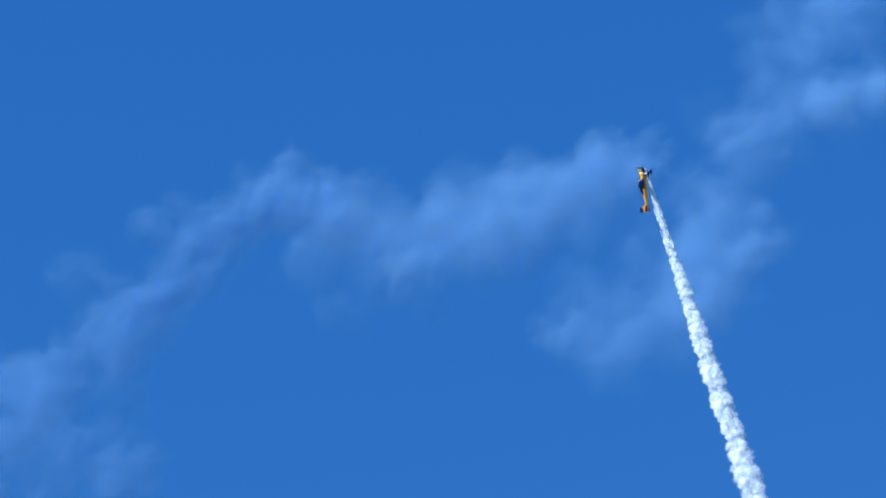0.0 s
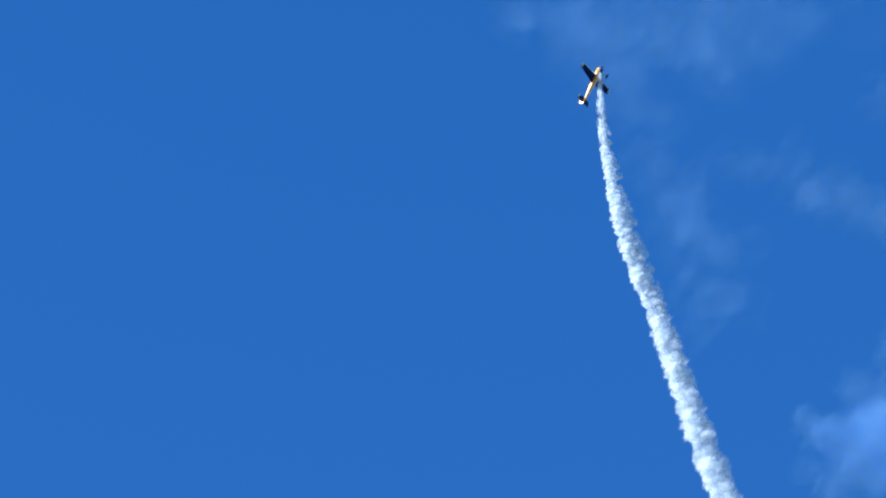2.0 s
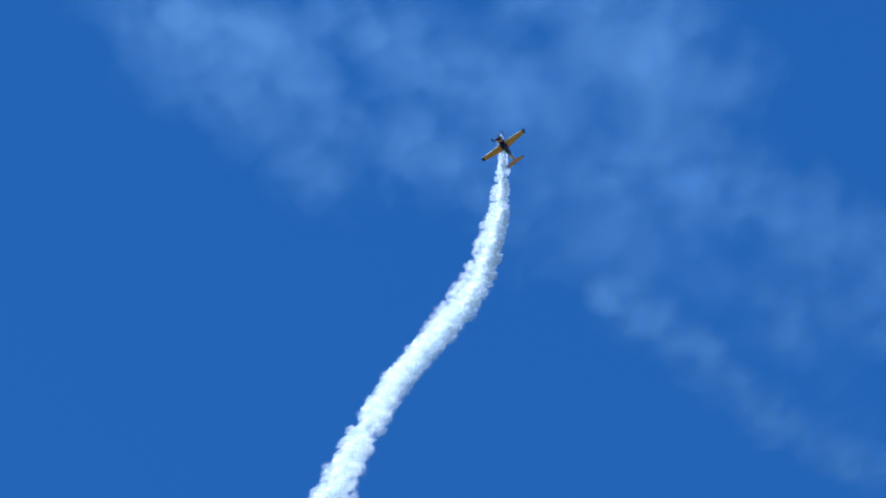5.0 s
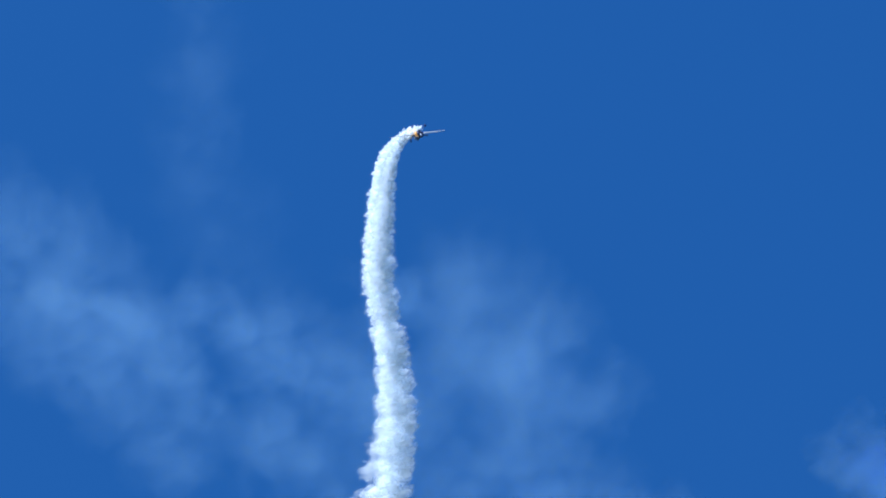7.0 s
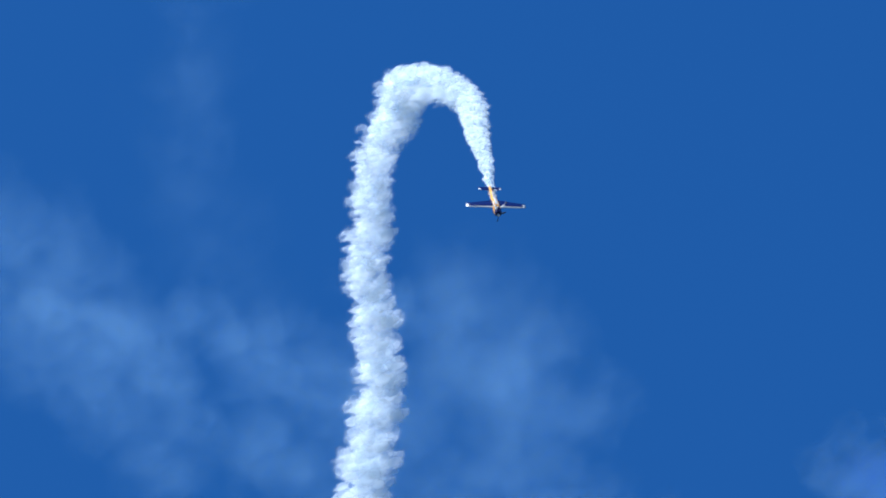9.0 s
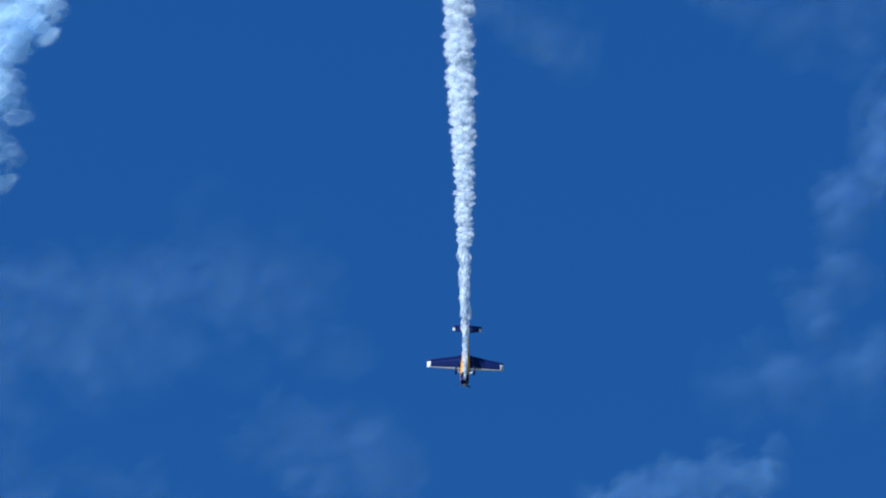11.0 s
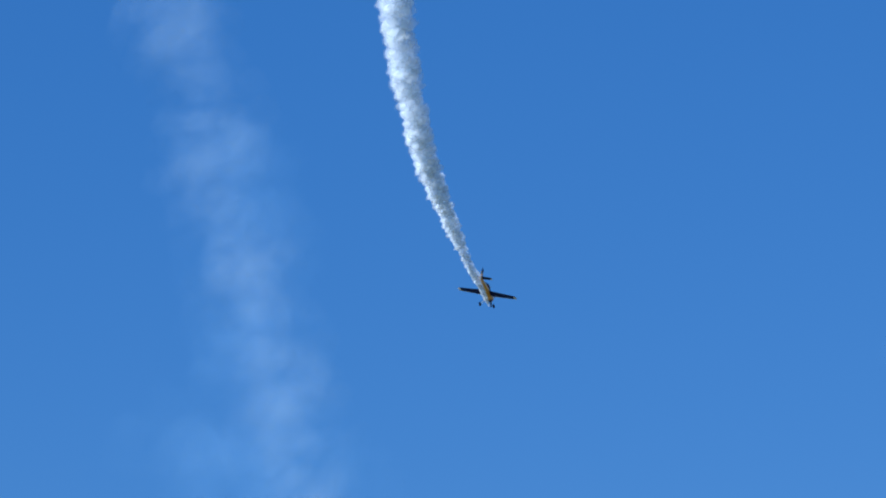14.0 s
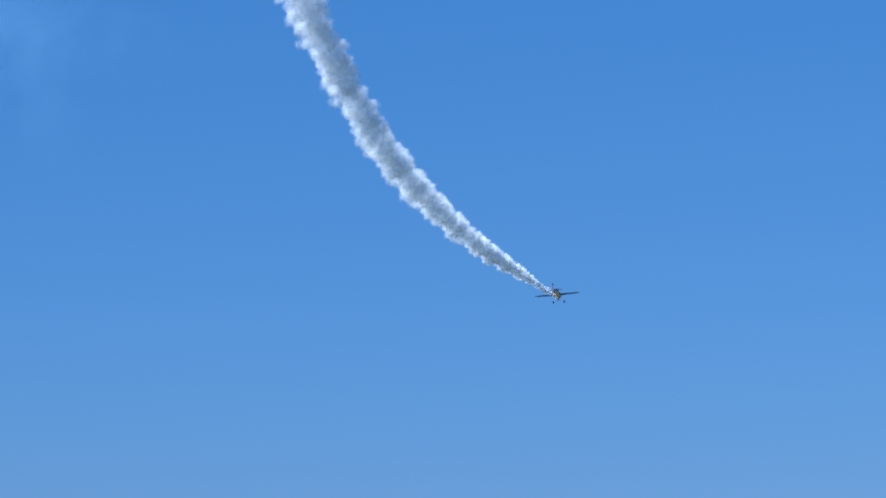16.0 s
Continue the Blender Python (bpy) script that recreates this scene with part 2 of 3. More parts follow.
        loft(bm, [[(1.15 + 0.09 * w * a, s * y, z + 0.02 * b) for a, b in ((-1, 0), (0, 1), (1, 0), (0, -1))] for y, z, w in ((0.3, -0.42, 1.3), (0.55, -0.72, 1.0), (0.85, -1.08, 0.7))])
        part("landing_gear_leg", bm, WHITE, top, "sprung cream landing gear leg")
        bm = bmesh.new()
        loft(bm, [section(x, w, t, b, 12, 2.2) for x, w, t, b in ((1.56, 0.03, -1.1, -1.2), (1.42, 0.1, -1.0, -1.27), (1.18, 0.125, -0.94, -1.27), (0.9, 0.09, -1.0, -1.24), (0.62, 0.02, -1.1, -1.16))])
        bm.transform(Matrix.Translation((0, 0.88 * s, 0)))
        spat = part("wheel_spat", bm, NAVY, top, "navy streamlined wheel spat")
        bm = bmesh.new()
        loft(bm, [[(1.15 + r * math.cos(a * math.pi / 10), 0.88 * s + y, -1.17 + r * math.sin(a * math.pi / 10)) for a in range(20)] for y, r in ((-0.06, 0.12), (-0.05, 0.17), (0, 0.185), (0.05, 0.17), (0.06, 0.12))])
        part("tyre", bm, DARK, spat, "black rubber tyre")
    # fin and rudder
    bm = bmesh.new()
    foil(bm, (-3.25, -3.82, 0.16, 0.0), (-3.72, -4.02, 1.22, 0.0), 0.09, True)
    bmesh.ops.recalc_face_normals(bm, faces=bm.faces)
    paint_faces(bm, lambda c, n: 0 if c.z < 0.8 else 1)
    fin = part("fin", bm, [YELLOW, NAVY], top, "yellow tail fin with a navy top")
    bm = bmesh.new()
    foil(bm, (-3.84, -4.40, -0.02, 0.0), (-4.03, -4.36, 1.26, 0.0), 0.08, True)
    bmesh.ops.recalc_face_normals(bm, faces=bm.faces)
    paint_faces(bm, lambda c, n: 1 if c.z < 0.8 else 0)
    part("rudder", bm, [NAVY, YELLOW], fin, "yellow rudder with a navy top")
    bm = bmesh.new()
    loft(bm, [[(-4.15 + r * math.cos(a * math.pi / 6), y, -0.2 + r * math.sin(a * math.pi / 6)) for a in range(12)] for y, r in ((-0.03, 0.05), (-0.02, 0.08), (0.02, 0.08), (0.03, 0.05))])
    part("tail_wheel", bm, DARK, top, "small black tail wheel")
    return top, prop


# ---- flight ----
FLIGHT = [
    (0, pose(28.54, 398.16, 268.71, 86.7, -49.6, -106.4)),
    (0.5, pose(18.21, 385.42, 295.77, 82.4, -57.4, -111.8)),
    (1, pose(9.41, 373.37, 319.08, 75.5, -46.8, -106.9)),
    (1.5, pose(2.46, 358.84, 340.00, 66.8, -53.4, -98.1)),
    (2, pose(-2.20, 343.40, 359.94, 6.2, -57.2, -35.3)),
    (2.5, pose(-2.36, 328.32, 376.58, -12.1, -35.2, -27.7)),
    (3, pose(1.28, 314.67, 390.81, -6.4, -17.7, -36.4)),
    (3.5, pose(4.97, 301.54, 401.04, -47.4, 2.0, -48.6)),
    (4, pose(10.94, 288.40, 410.52, -88.8, 20.6, -74.5)),
    (4.5, pose(17.60, 271.45, 411.85, -135.2, 16.5, -107.3)),
    (5, pose(21.80, 254.57, 412.95, -162.6, 16.7, -119.6)),
    (5.2, pose(22.78, 248.04, 412.30, -163.6, 20.9, -116.5)),
    (5.6, pose(23.04, 235.30, 410.97, -163.9, 30.5, -108.7)),
    (6, pose(21.43, 223.07, 409.52, -162.4, 40.1, -99.9)),
    (6.4, pose(20.86, 212.00, 407.64, -158.5, 49.3, -89.2)),
    (6.8, pose(21.26, 202.73, 405.02, -150.6, 57.7, -74.9)),
    (7.3, pose(24.70, 194.65, 400.20, -131.1, 65.5, -47.7)),
    (7.5, pose(25.12, 192.62, 397.75, -122.2, 66.7, -35.9)),
    (8, pose(29.81, 190.84, 393.14, -108.4, 71.6, -16.8)),
    (8.2, pose(32.05, 191.31, 390.70, -96.1, 74.6, -4.4)),
    (8.7, pose(32.38, 189.61, 377.59, -74.9, 77.2, 15.8)),
    (9.2, pose(31.32, 185.87, 355.41, -48.5, 77.6, 41.4)),
    (9.7, pose(33.64, 185.78, 326.74, -25.2, 75.5, 63.9)),
    (10.3, pose(41.18, 198.46, 287.40, -6.8, 71.0, 81.2)),
    (10.5, pose(43.62, 206.67, 273.49, -2.7, 71.1, 84.7)),
    (11, pose(46.07, 219.00, 240.40, 5.3, 65.3, 85.4)),
    (11.5, pose(49.98, 239.66, 210.70, 10.1, 52.5, 84.5)),
    (12, pose(55.02, 266.82, 186.17, 14.7, 32.8, 79.6)),
    (12.5, pose(63.27, 303.25, 160.80, 14.6, 31.5, 78.2)),
    (13, pose(74.07, 328.49, 131.56, 14.6, 25.2, 73.2)),
    (13.5, pose(87.04, 355.67, 109.60, 15.3, 17.4, 68.5)),
    (14, pose(102.54, 382.91, 97.80, 13.2, 13.0, 63.2)),
    (14.5, pose(119.80, 409.82, 83.16, 2.5, 8.4, 61.1)),
    (15, pose(138.97, 434.93, 69.75, -0.3, 4.8, 57.8)),
    (15.5, pose(162.29, 473.87, 63.35, -3.4, 4.4, 60.9)),
    (16, pose(186.07, 510.25, 60.92, -4.5, 1.6, 61.0)),
]


# how the air carries smoke off, by the time it was let out: a first push across and up (m), then a steady drift (m/s)
DRIFT = [
    (-2, -1.8, 0.5, 0.28, 0.68),
    (-1, 0.8, -0.3, 2.32, 0.50),
    (0, 1.6, -0.8, 1.94, 1.08),
    (1, 2.0, -3.5, 0.96, 0.04),
    (2, 3.4, -5.0, -0.49, -1.33),
    (3, 1.8, -4.2, -0.25, -1.55),
    (4, 0.1, -2.4, -0.69, -1.14),
    (5, 0.0, 0.3, -2.75, -0.14),
    (6, -1.9, 1.6, -2.65, 0.20),
    (7, -0.2, 2.6, -1.82, 0.21),
    (8, -0.7, 3.0, -0.98, 0.13),
    (9, -2.1, 2.4, -0.38, 0.06),
    (10, -2.9, 1.6, -0.05, 0.01),
    (11, -1.3, 1.4, 0.09, -0.00),
    (12, -1.0, 1.2, 0.11, -0.01),
    (13, 2.8, 0.5, 0.09, -0.01),
    (14, -1.4, -0.4, 0.05, -0.00),
    (15, -4.1, 1.0, 0.02, -0.00),
    (16, -5.1, 3.0, -0.01, 0.00),
]


def drift(born, d):
    push_x, push_z, x, z = (float(np.interp(born, [r[0] for r in DRIFT], [r[k] for r in DRIFT])) for k in (1, 2, 3, 4))
    soon, late = 1 - math.exp(-d / 0.5), max(0.0, d - 3)
    return Vector((push_x * soon + x * late, 0, push_z * soon + z * late))


def path_table():
    """Where the smoke leaves the aeroplane, tenth by tenth of a second, from long before the clip to its end."""
    ts = [r[0] for r in FLIGHT]
    ps = [r[1] @ Vector((0.75, 0, -0.7)) for r in FLIGHT]
    x, y = np.array(ts), np.array([tuple(p) for p in ps])
    h = np.diff(x)
    d = np.diff(y, axis=0) / h[:, None]
    m = np.zeros_like(y)
    m[0], m[-1] = d[0], d[-1]
    m[1:-1] = (h[1:, None] * d[:-1] + h[:-1, None] * d[1:]) / (h[1:] + h[:-1])[:, None]
    back = np.array([tuple(-r[1].to_3x3().col[0]) for r in FLIGHT])
    table = {}
    for k in range(-180, 165):
        t = k / 10
        if t < 0:
            p = y[0] + m[0] * max(t, -4.0)
            if t < -4.0:
                flat = m[0] * 1.0
                flat[2] = 0.0
                p = p + flat * (t + 4.0)
        else:
            i = int(np.clip(np.searchsorted(x, t) - 1, 0, len(x) - 2))
            u = (t - x[i]) / h[i]
            p = (2 * u**3 - 3 * u * u + 1) * y[i] + (u**3 - 2 * u * u + u) * h[i] * m[i] + (3 * u * u - 2 * u**3) * y[i + 1] + (u**3 - u * u) * h[i] * m[i + 1]
        speed = np.linalg.norm(m[int(np.clip(np.searchsorted(x, max(t, 0)), 0, len(x) - 1))])
        b = np.array([np.interp(max(t, 0), x, back[:, j]) for j in range(3)])
        table[k] = np.concatenate([p, b / np.linalg.norm(b) * (10 + 60 / (speed + 5))])
    return table


def along(table, t):
    k = t * 10
    i = int(math.floor(k))
    i = max(-179, min(162, i))
    u = k - i
    p0, p1, p2, p3 = (table[j] for j in (i - 1, i, i + 1, i + 2))
    return 0.5 * (2 * p1 + (p2 - p0) * u + (2 * p0 - 5 * p1 + 4 * p2 - p3) * u * u + (3 * p1 - p0 - 3 * p2 + p3) * u**3)


# ---- smoke ----
def puff_mesh(name, seed, veils, inner, size, lie, loose, stuff=None):
    """A billow about one metre in radius, of many torn veils that lie roughly across one direction."""
    rnd = random.Random(seed)
    off = Vector((seed * 7.3, seed * 3.1, seed * 5.7))
    verts, faces, edge = [], [], []
    for _ in range(veils):
        d = Vector((rnd.gauss(0, 1), rnd.gauss(0, 1), rnd.gauss(0, 1))).normalized()
        c = d * (inner + (1.0 - inner) * rnd.random() ** 0.6) * (1.0 - 0.35 * size)
        n = (Vector(lie) + Vector((rnd.uniform(-1, 1), rnd.uniform(-1, 1), rnd.uniform(-1, 1))) * loose).normalized()
        a = n.orthogonal().normalized()
        b = n.cross(a)
        r = size * rnd.uniform(0.6, 1.35)
        wide = rnd.uniform(0.65, 1.0)
        base = len(verts)
        verts.append(c + n * r * 0.1)
        edge.append(1.0)
        for ring in (1, 2, 3):
            for k in range(12):
                t = k * math.pi / 6
                q = ring / 3 * r * (1 + 0.35 * noise.noise(Vector((math.cos(t) * 1.5, math.sin(t) * 1.5, base * 0.37)) + off))
                v = c + a * math.cos(t) * q + b * math.sin(t) * q * wide + n * r * 0.1 * (1 - (ring / 3) ** 2)
                verts.append(v + n * 0.2 * r * noise.noise(v * 2.2 + off))
                edge.append((1.0, 0.9, 0.5, 0.0)[ring])
        for k in range(12):
            faces.append([base, base + 1 + k, base + 1 + (k + 1) % 12])
            for ring in (0, 1):
                i, j = base + 1 + 12 * ring + k, base + 1 + 12 * ring + (k + 1) % 12
                faces.append([i, i + 12, j + 12, j])
    me = bpy.data.meshes.new(name)
    me.from_pydata([tuple(v) for v in verts], [], faces)
    me.materials.append(stuff or VEIL)
    me.attributes.new("edge", "FLOAT", "POINT").data.foreach_set("value", edge)
    for p in me.polygons:
        p.use_smooth = True
    return me


def smoke_width(d):
    return float(np.interp(d, [0, 0.06, 0.15, 0.3, 0.6, 1, 2, 4, 6, 9, 12, 16], [0.28, 0.6, 0.95, 1.45, 2.05, 2.5, 3.15, 4.4, 5.3, 6.4, 7.8, 10]))


def smoke_density(d):
    return float(np.interp(d, [0, 0.1, 0.8, 2, 4, 6, 9, 11, 13, 16], [0.85, 0.6, 0.34, 0.34, 0.36, 0.36, 0.29, 0.15, 0.034, 0.012]))


def delays(last, coarse):
    d, out = 0.0, []
    while d < last:
        out.append(d)
        d += coarse * (0.013 if d < 0.12 else 0.012 if d < 0.4 else 0.021 if d < 1 else 0.036 if d < 2 else 0.075 if d < 4 else 0.1)
    return out


def smoke_trail():
    trail = new("smoke_trail")
    tagged(trail, "long white smoke trail billowing behind the aeroplane", "smoke", kind="stuff")
    down = (-0.15, -0.93, -0.25)
    jet = [puff_mesh("smoke_puff", 10 + k, 40, 0.2, 0.42, (0, 0, 1), 1.3) for k in range(6)]
    fresh = [puff_mesh("smoke_puff", 20 + k, 48, 0.25, 0.42, down, 0.26) for k in range(6)]
    aged = [puff_mesh("smoke_puff", 40 + k, 46, 0.35, 0.38, down, 0.36) for k in range(6)]
    torn = [puff_mesh("smoke_puff", 80 + k, 36, 0.15, 0.42, down, 0.45, THIN) for k in range(6)]
    puffs = []
    # a strong strand, a weak one that the wash carries less, and a thin one that it carries further
    for strand, reach, step, size, dense in ((0.98, 17.6, 1.0, 1.0, 1.0), (0.55, 4.0, 1.6, 0.62, 0.5), (1.2, 2.5, 2.2, 0.55, 0.2)):
        for i, d in enumerate(delays(reach, step)):
            ob = new("smoke_puff", (jet if d < 0.12 else fresh if d < 1.5 else aged if d < 7 else torn)[i % 6])
            ob.parent = trail
            w = smoke_width(d) * size
            ob.scale = (w * (float(np.interp(d, [0, 0.12], [4.0, 2.0])) if d < 0.12 else 1.0), w, w)
            ob.color = (1, 1, 1, smoke_density(d) * dense)
            puffs.append((ob, d, strand))
    return puffs


# ---- thin old smoke and cloud, far off ----
WISPS = [
    (0.64, [(-8.75, 28.68, 1.64), (-7.97, 29.59, 1.83), (-6.94, 30.51, 1.64), (-6.24, 31.50, 1.54), (-5.18, 32.60, 1.44), (-3.50, 33.43, 1.44), (-1.89, 33.37, 1.44)]),
    (0.29, [(-2.57, 33.16, 1.44), (-0.96, 33.09, 1.35), (0.76, 33.38, 1.44), (1.92, 33.75, 1.64), (3.06, 33.35, 1.44)]),
    (0.25, [(5.90, 32.96, 1.25), (4.84, 32.33, 2.21), (3.56, 31.51, 1.92), (2.20, 31.15, 0.96)]),
    (0.34, [(6.01, 34.49, 0.77), (6.95, 34.63, 1.25), (8.12, 34.84, 1.06), (9.31, 35.14, 1.06)]),
    (0.43, [(7.52, 35.93, 1.73), (8.50, 36.35, 1.92), (9.50, 36.84, 2.12)]),
    (0.72, [(4.19, 39.85, 0.87), (5.25, 39.89, 1.83), (6.50, 39.91, 1.92), (7.94, 39.51, 2.12), (8.88, 39.15, 1.92)]),
    (0.21, [(8.39, 37.28, 2.31), (7.32, 36.30, 1.73), (6.59, 34.91, 1.54), (5.65, 33.44, 1.54)]),
    (0.25, [(-2.46, 47.41, 0.87), (-0.49, 47.18, 1.44), (1.34, 47.10, 1.15), (2.64, 47.42, 0.96)]),
    (0.32, [(0.74, 45.02, 0.87), (1.59, 44.02, 1.15), (2.14, 42.83, 1.25), (1.93, 42.08, 0.77)]),
    (0.26, [(2.86, 44.62, 0.96), (4.57, 44.31, 1.15), (5.95, 43.81, 1.15)]),
    (0.25, [(0.12, 47.89, 0.77), (1.85, 47.97, 0.96), (3.88, 48.10, 1.15), (6.08, 48.33, 1.35), (7.75, 48.09, 1.73), (8.46, 47.44, 1.54)]),
    (0.20, [(1.65, 47.35, 0.77), (0.75, 46.71, 1.06), (-0.13, 45.97, 0.96)]),
    (0.11, [(-7.73, 60.02, 0.87), (-5.05, 60.11, 1.15), (-2.47, 59.67, 1.35), (-0.68, 58.87, 1.44), (1.38, 58.52, 1.54), (3.22, 57.86, 1.44), (4.98, 57.07, 1.15)]),
    (0.17, [(-1.45, 60.57, 1.15), (2.09, 59.87, 1.35), (4.73, 59.19, 1.73), (7.05, 58.18, 2.50), (8.49, 56.87, 2.31)]),
    (0.21, [(5.21, 60.81, 1.54), (7.51, 60.37, 2.31), (9.75, 59.89, 2.69), (11.26, 59.03, 2.31), (12.14, 58.10, 1.54)]),
    (0.25, [(10.00, 57.37, 1.06), (11.89, 57.06, 1.15), (14.02, 56.50, 1.64), (15.82, 55.64, 1.92), (17.15, 54.62, 1.92)]),
    (0.16, [(7.98, 55.64, 0.87), (10.02, 54.67, 1.06), (11.75, 53.50, 0.87), (13.06, 52.91, 0.96), (15.06, 52.14, 1.06)]),
    (0.10, [(8.44, 56.49, 1.92), (11.66, 55.34, 2.31), (13.87, 54.19, 2.12)]),
    (0.07, [(-8.94, 60.95, 2.12), (-6.48, 60.84, 2.41), (-4.55, 59.96, 2.21), (-3.00, 58.74, 1.35), (-1.27, 57.81, 1.15), (0.96, 57.46, 0.96)]),
    (0.07, [(7.38, 61.47, 1.25), (8.78, 61.27, 1.64), (9.13, 60.40, 2.21), (8.70, 59.35, 1.83), (10.13, 58.37, 1.25)]),
    (0.02, [(-2.18, 65.58, 1.35), (-2.31, 64.02, 1.54), (-1.46, 62.72, 1.64), (0.56, 61.29, 1.73), (2.34, 60.22, 1.25)]),
    (0.03, [(3.03, 58.03, 1.35), (4.81, 58.46, 1.35), (7.02, 57.91, 1.54)]),
    (0.48, [(20.01, 57.18, 0.87), (21.97, 57.24, 1.92), (23.73, 56.60, 2.21), (24.81, 55.62, 1.35)]),
    (0.37, [(16.32, 54.28, 1.15), (18.01, 54.60, 1.44), (19.82, 53.63, 1.92), (21.64, 53.11, 2.50), (23.21, 52.97, 1.92)]),
    (0.18, [(12.36, 54.84, 1.25), (14.39, 55.20, 1.25), (16.42, 55.24, 0.96)]),
    (0.50, [(23.22, 50.04, 1.06), (22.16, 49.28, 1.25), (21.39, 48.38, 1.35), (20.93, 47.46, 1.35)]),
    (0.22, [(18.74, 46.08, 1.54), (20.41, 46.16, 1.44), (22.12, 46.39, 1.35)]),
    (0.20, [(0.11, 46.54, 1.92), (1.96, 47.10, 2.12), (4.15, 47.54, 2.31), (6.25, 47.85, 1.92), (7.48, 48.67, 1.25)]),
    (0.30, [(6.34, 45.45, 0.96), (7.97, 45.70, 1.35), (9.63, 45.45, 1.64), (10.19, 44.79, 1.25)]),
    (0.38, [(4.56, 43.99, 0.58), (5.65, 43.75, 0.77), (7.27, 43.12, 1.06), (8.47, 42.27, 1.25), (8.24, 41.12, 1.15)]),
    (0.61, [(4.94, 39.30, 0.96), (6.05, 39.43, 1.54), (7.52, 39.86, 1.64), (9.02, 40.36, 1.64), (10.41, 40.74, 1.25)]),
    (0.78, [(11.52, 39.58, 1.35), (13.28, 39.92, 1.73), (15.08, 40.43, 1.73), (16.75, 40.82, 1.64), (18.42, 41.00, 1.73), (19.76, 41.47, 1.54)]),
    (0.88, [(13.72, 38.76, 1.06), (14.94, 38.71, 1.44), (16.00, 38.28, 1.35)]),
    (0.55, [(15.41, 44.26, 1.06), (17.17, 44.45, 1.15), (18.95, 44.71, 0.77)]),
    (0.55, [(17.42, 38.96, 1.15), (18.67, 39.16, 1.15), (19.60, 38.80, 1.35)]),
    (0.39, [(-1.53, 32.27, 1.92), (-0.24, 32.84, 1.83), (1.31, 33.31, 1.64), (2.99, 33.87, 1.54), (4.25, 34.10, 0.96)]),
    (0.39, [(12.91, 38.94, 1.25), (14.64, 39.05, 1.73), (15.78, 38.21, 1.83), (16.35, 36.73, 1.92), (15.74, 35.43, 1.35)]),
    (0.23, [(7.85, 35.02, 0.87), (8.67, 35.11, 0.87), (10.34, 35.67, 0.67), (11.53, 35.92, 0.77)]),
    (0.32, [(5.20, 33.36, 1.44), (5.13, 32.21, 1.64), (4.83, 31.05, 1.64)]),
    (0.37, [(-0.44, 27.29, 1.25), (1.05, 27.28, 1.35), (2.36, 26.96, 1.35), (3.56, 26.53, 1.15)]),
    (0.46, [(17.74, 33.18, 1.15), (17.21, 32.35, 1.44), (17.23, 31.40, 1.15)]),
    (0.37, [(1.43, 26.95, 1.92), (2.82, 26.84, 1.54), (3.71, 26.21, 1.35), (4.38, 25.47, 1.25), (4.42, 24.61, 1.06)]),
    (0.18, [(5.16, 24.64, 1.25), (6.03, 23.90, 1.44), (6.37, 22.95, 1.44), (6.30, 21.99, 1.25)]),
    (0.23, [(16.39, 21.25, 1.15), (17.43, 21.59, 1.44), (18.67, 21.92, 1.73)]),
    (0.06, [(10.52, 16.25, 1.44), (10.96, 14.54, 1.92), (10.63, 11.67, 2.31), (11.06, 9.76, 2.12)]),
    (0.05, [(22.31, 13.12, 1.15), (23.19, 12.72, 1.44), (24.17, 13.27, 1.25)]),
    (0.05, [(9.54, 10.93, 1.44), (11.09, 10.68, 1.92), (12.65, 10.60, 1.15)]),
    (0.13, [(-6.43, 60.22, 0.60), (-3.49, 60.01, 1.00), (-1.27, 59.14, 1.00), (1.02, 58.42, 1.00), (3.22, 57.67, 1.00), (5.47, 56.49, 0.60)]),
    (0.21, [(7.48, 55.76, 0.48), (9.54, 54.79, 0.80), (12.05, 53.38, 0.80), (14.43, 52.11, 0.48)]),
    (0.20, [(8.08, 60.26, 1.32), (9.92, 59.79, 2.20), (11.54, 60.17, 1.32)]),
    (0.12, [(0.16, 60.04, 1.20), (3.23, 59.49, 2.00), (6.03, 59.07, 2.00), (8.79, 58.78, 2.00), (11.36, 57.87, 1.20)]),
    (0.12, [(5.90, 57.44, 1.08), (8.24, 57.56, 1.80), (11.17, 57.01, 1.80), (14.47, 56.26, 1.80), (15.77, 54.97, 1.08)]),
    (0.14, [(-8.61, 61.09, 1.20), (-6.86, 60.80, 2.00), (-5.00, 60.11, 2.00), (-3.91, 59.24, 2.00), (-2.70, 58.37, 2.00), (-1.24, 57.71, 1.20)]),
    (0.10, [(-7.42, 59.47, 1.20), (-5.81, 59.25, 2.00), (-4.26, 58.63, 1.20)]),
    (0.06, [(-1.60, 57.69, 0.72), (0.55, 57.73, 1.20), (3.39, 58.04, 0.72)]),
    (0.10, [(6.98, 61.27, 0.90), (8.77, 61.08, 1.50), (10.87, 60.27, 0.90)]),
    (0.12, [(7.57, 60.12, 1.14), (8.70, 59.35, 1.90), (10.13, 58.37, 1.14)]),
    (0.03, [(-2.86, 65.54, 0.90), (-2.03, 63.85, 1.50), (-1.98, 62.40, 1.50), (0.21, 61.08, 1.50), (3.14, 60.05, 0.90)]),
    (0.32, [(21.03, 57.02, 1.20), (22.85, 56.58, 2.00), (24.73, 56.99, 2.00), (25.69, 56.30, 1.20)]),
    (0.28, [(18.66, 53.50, 1.14), (20.84, 53.07, 1.90), (22.56, 52.26, 1.14)]),
    (0.80, [(24.27, 51.13, 0.72), (23.46, 50.34, 1.20), (22.82, 49.54, 0.72)]),
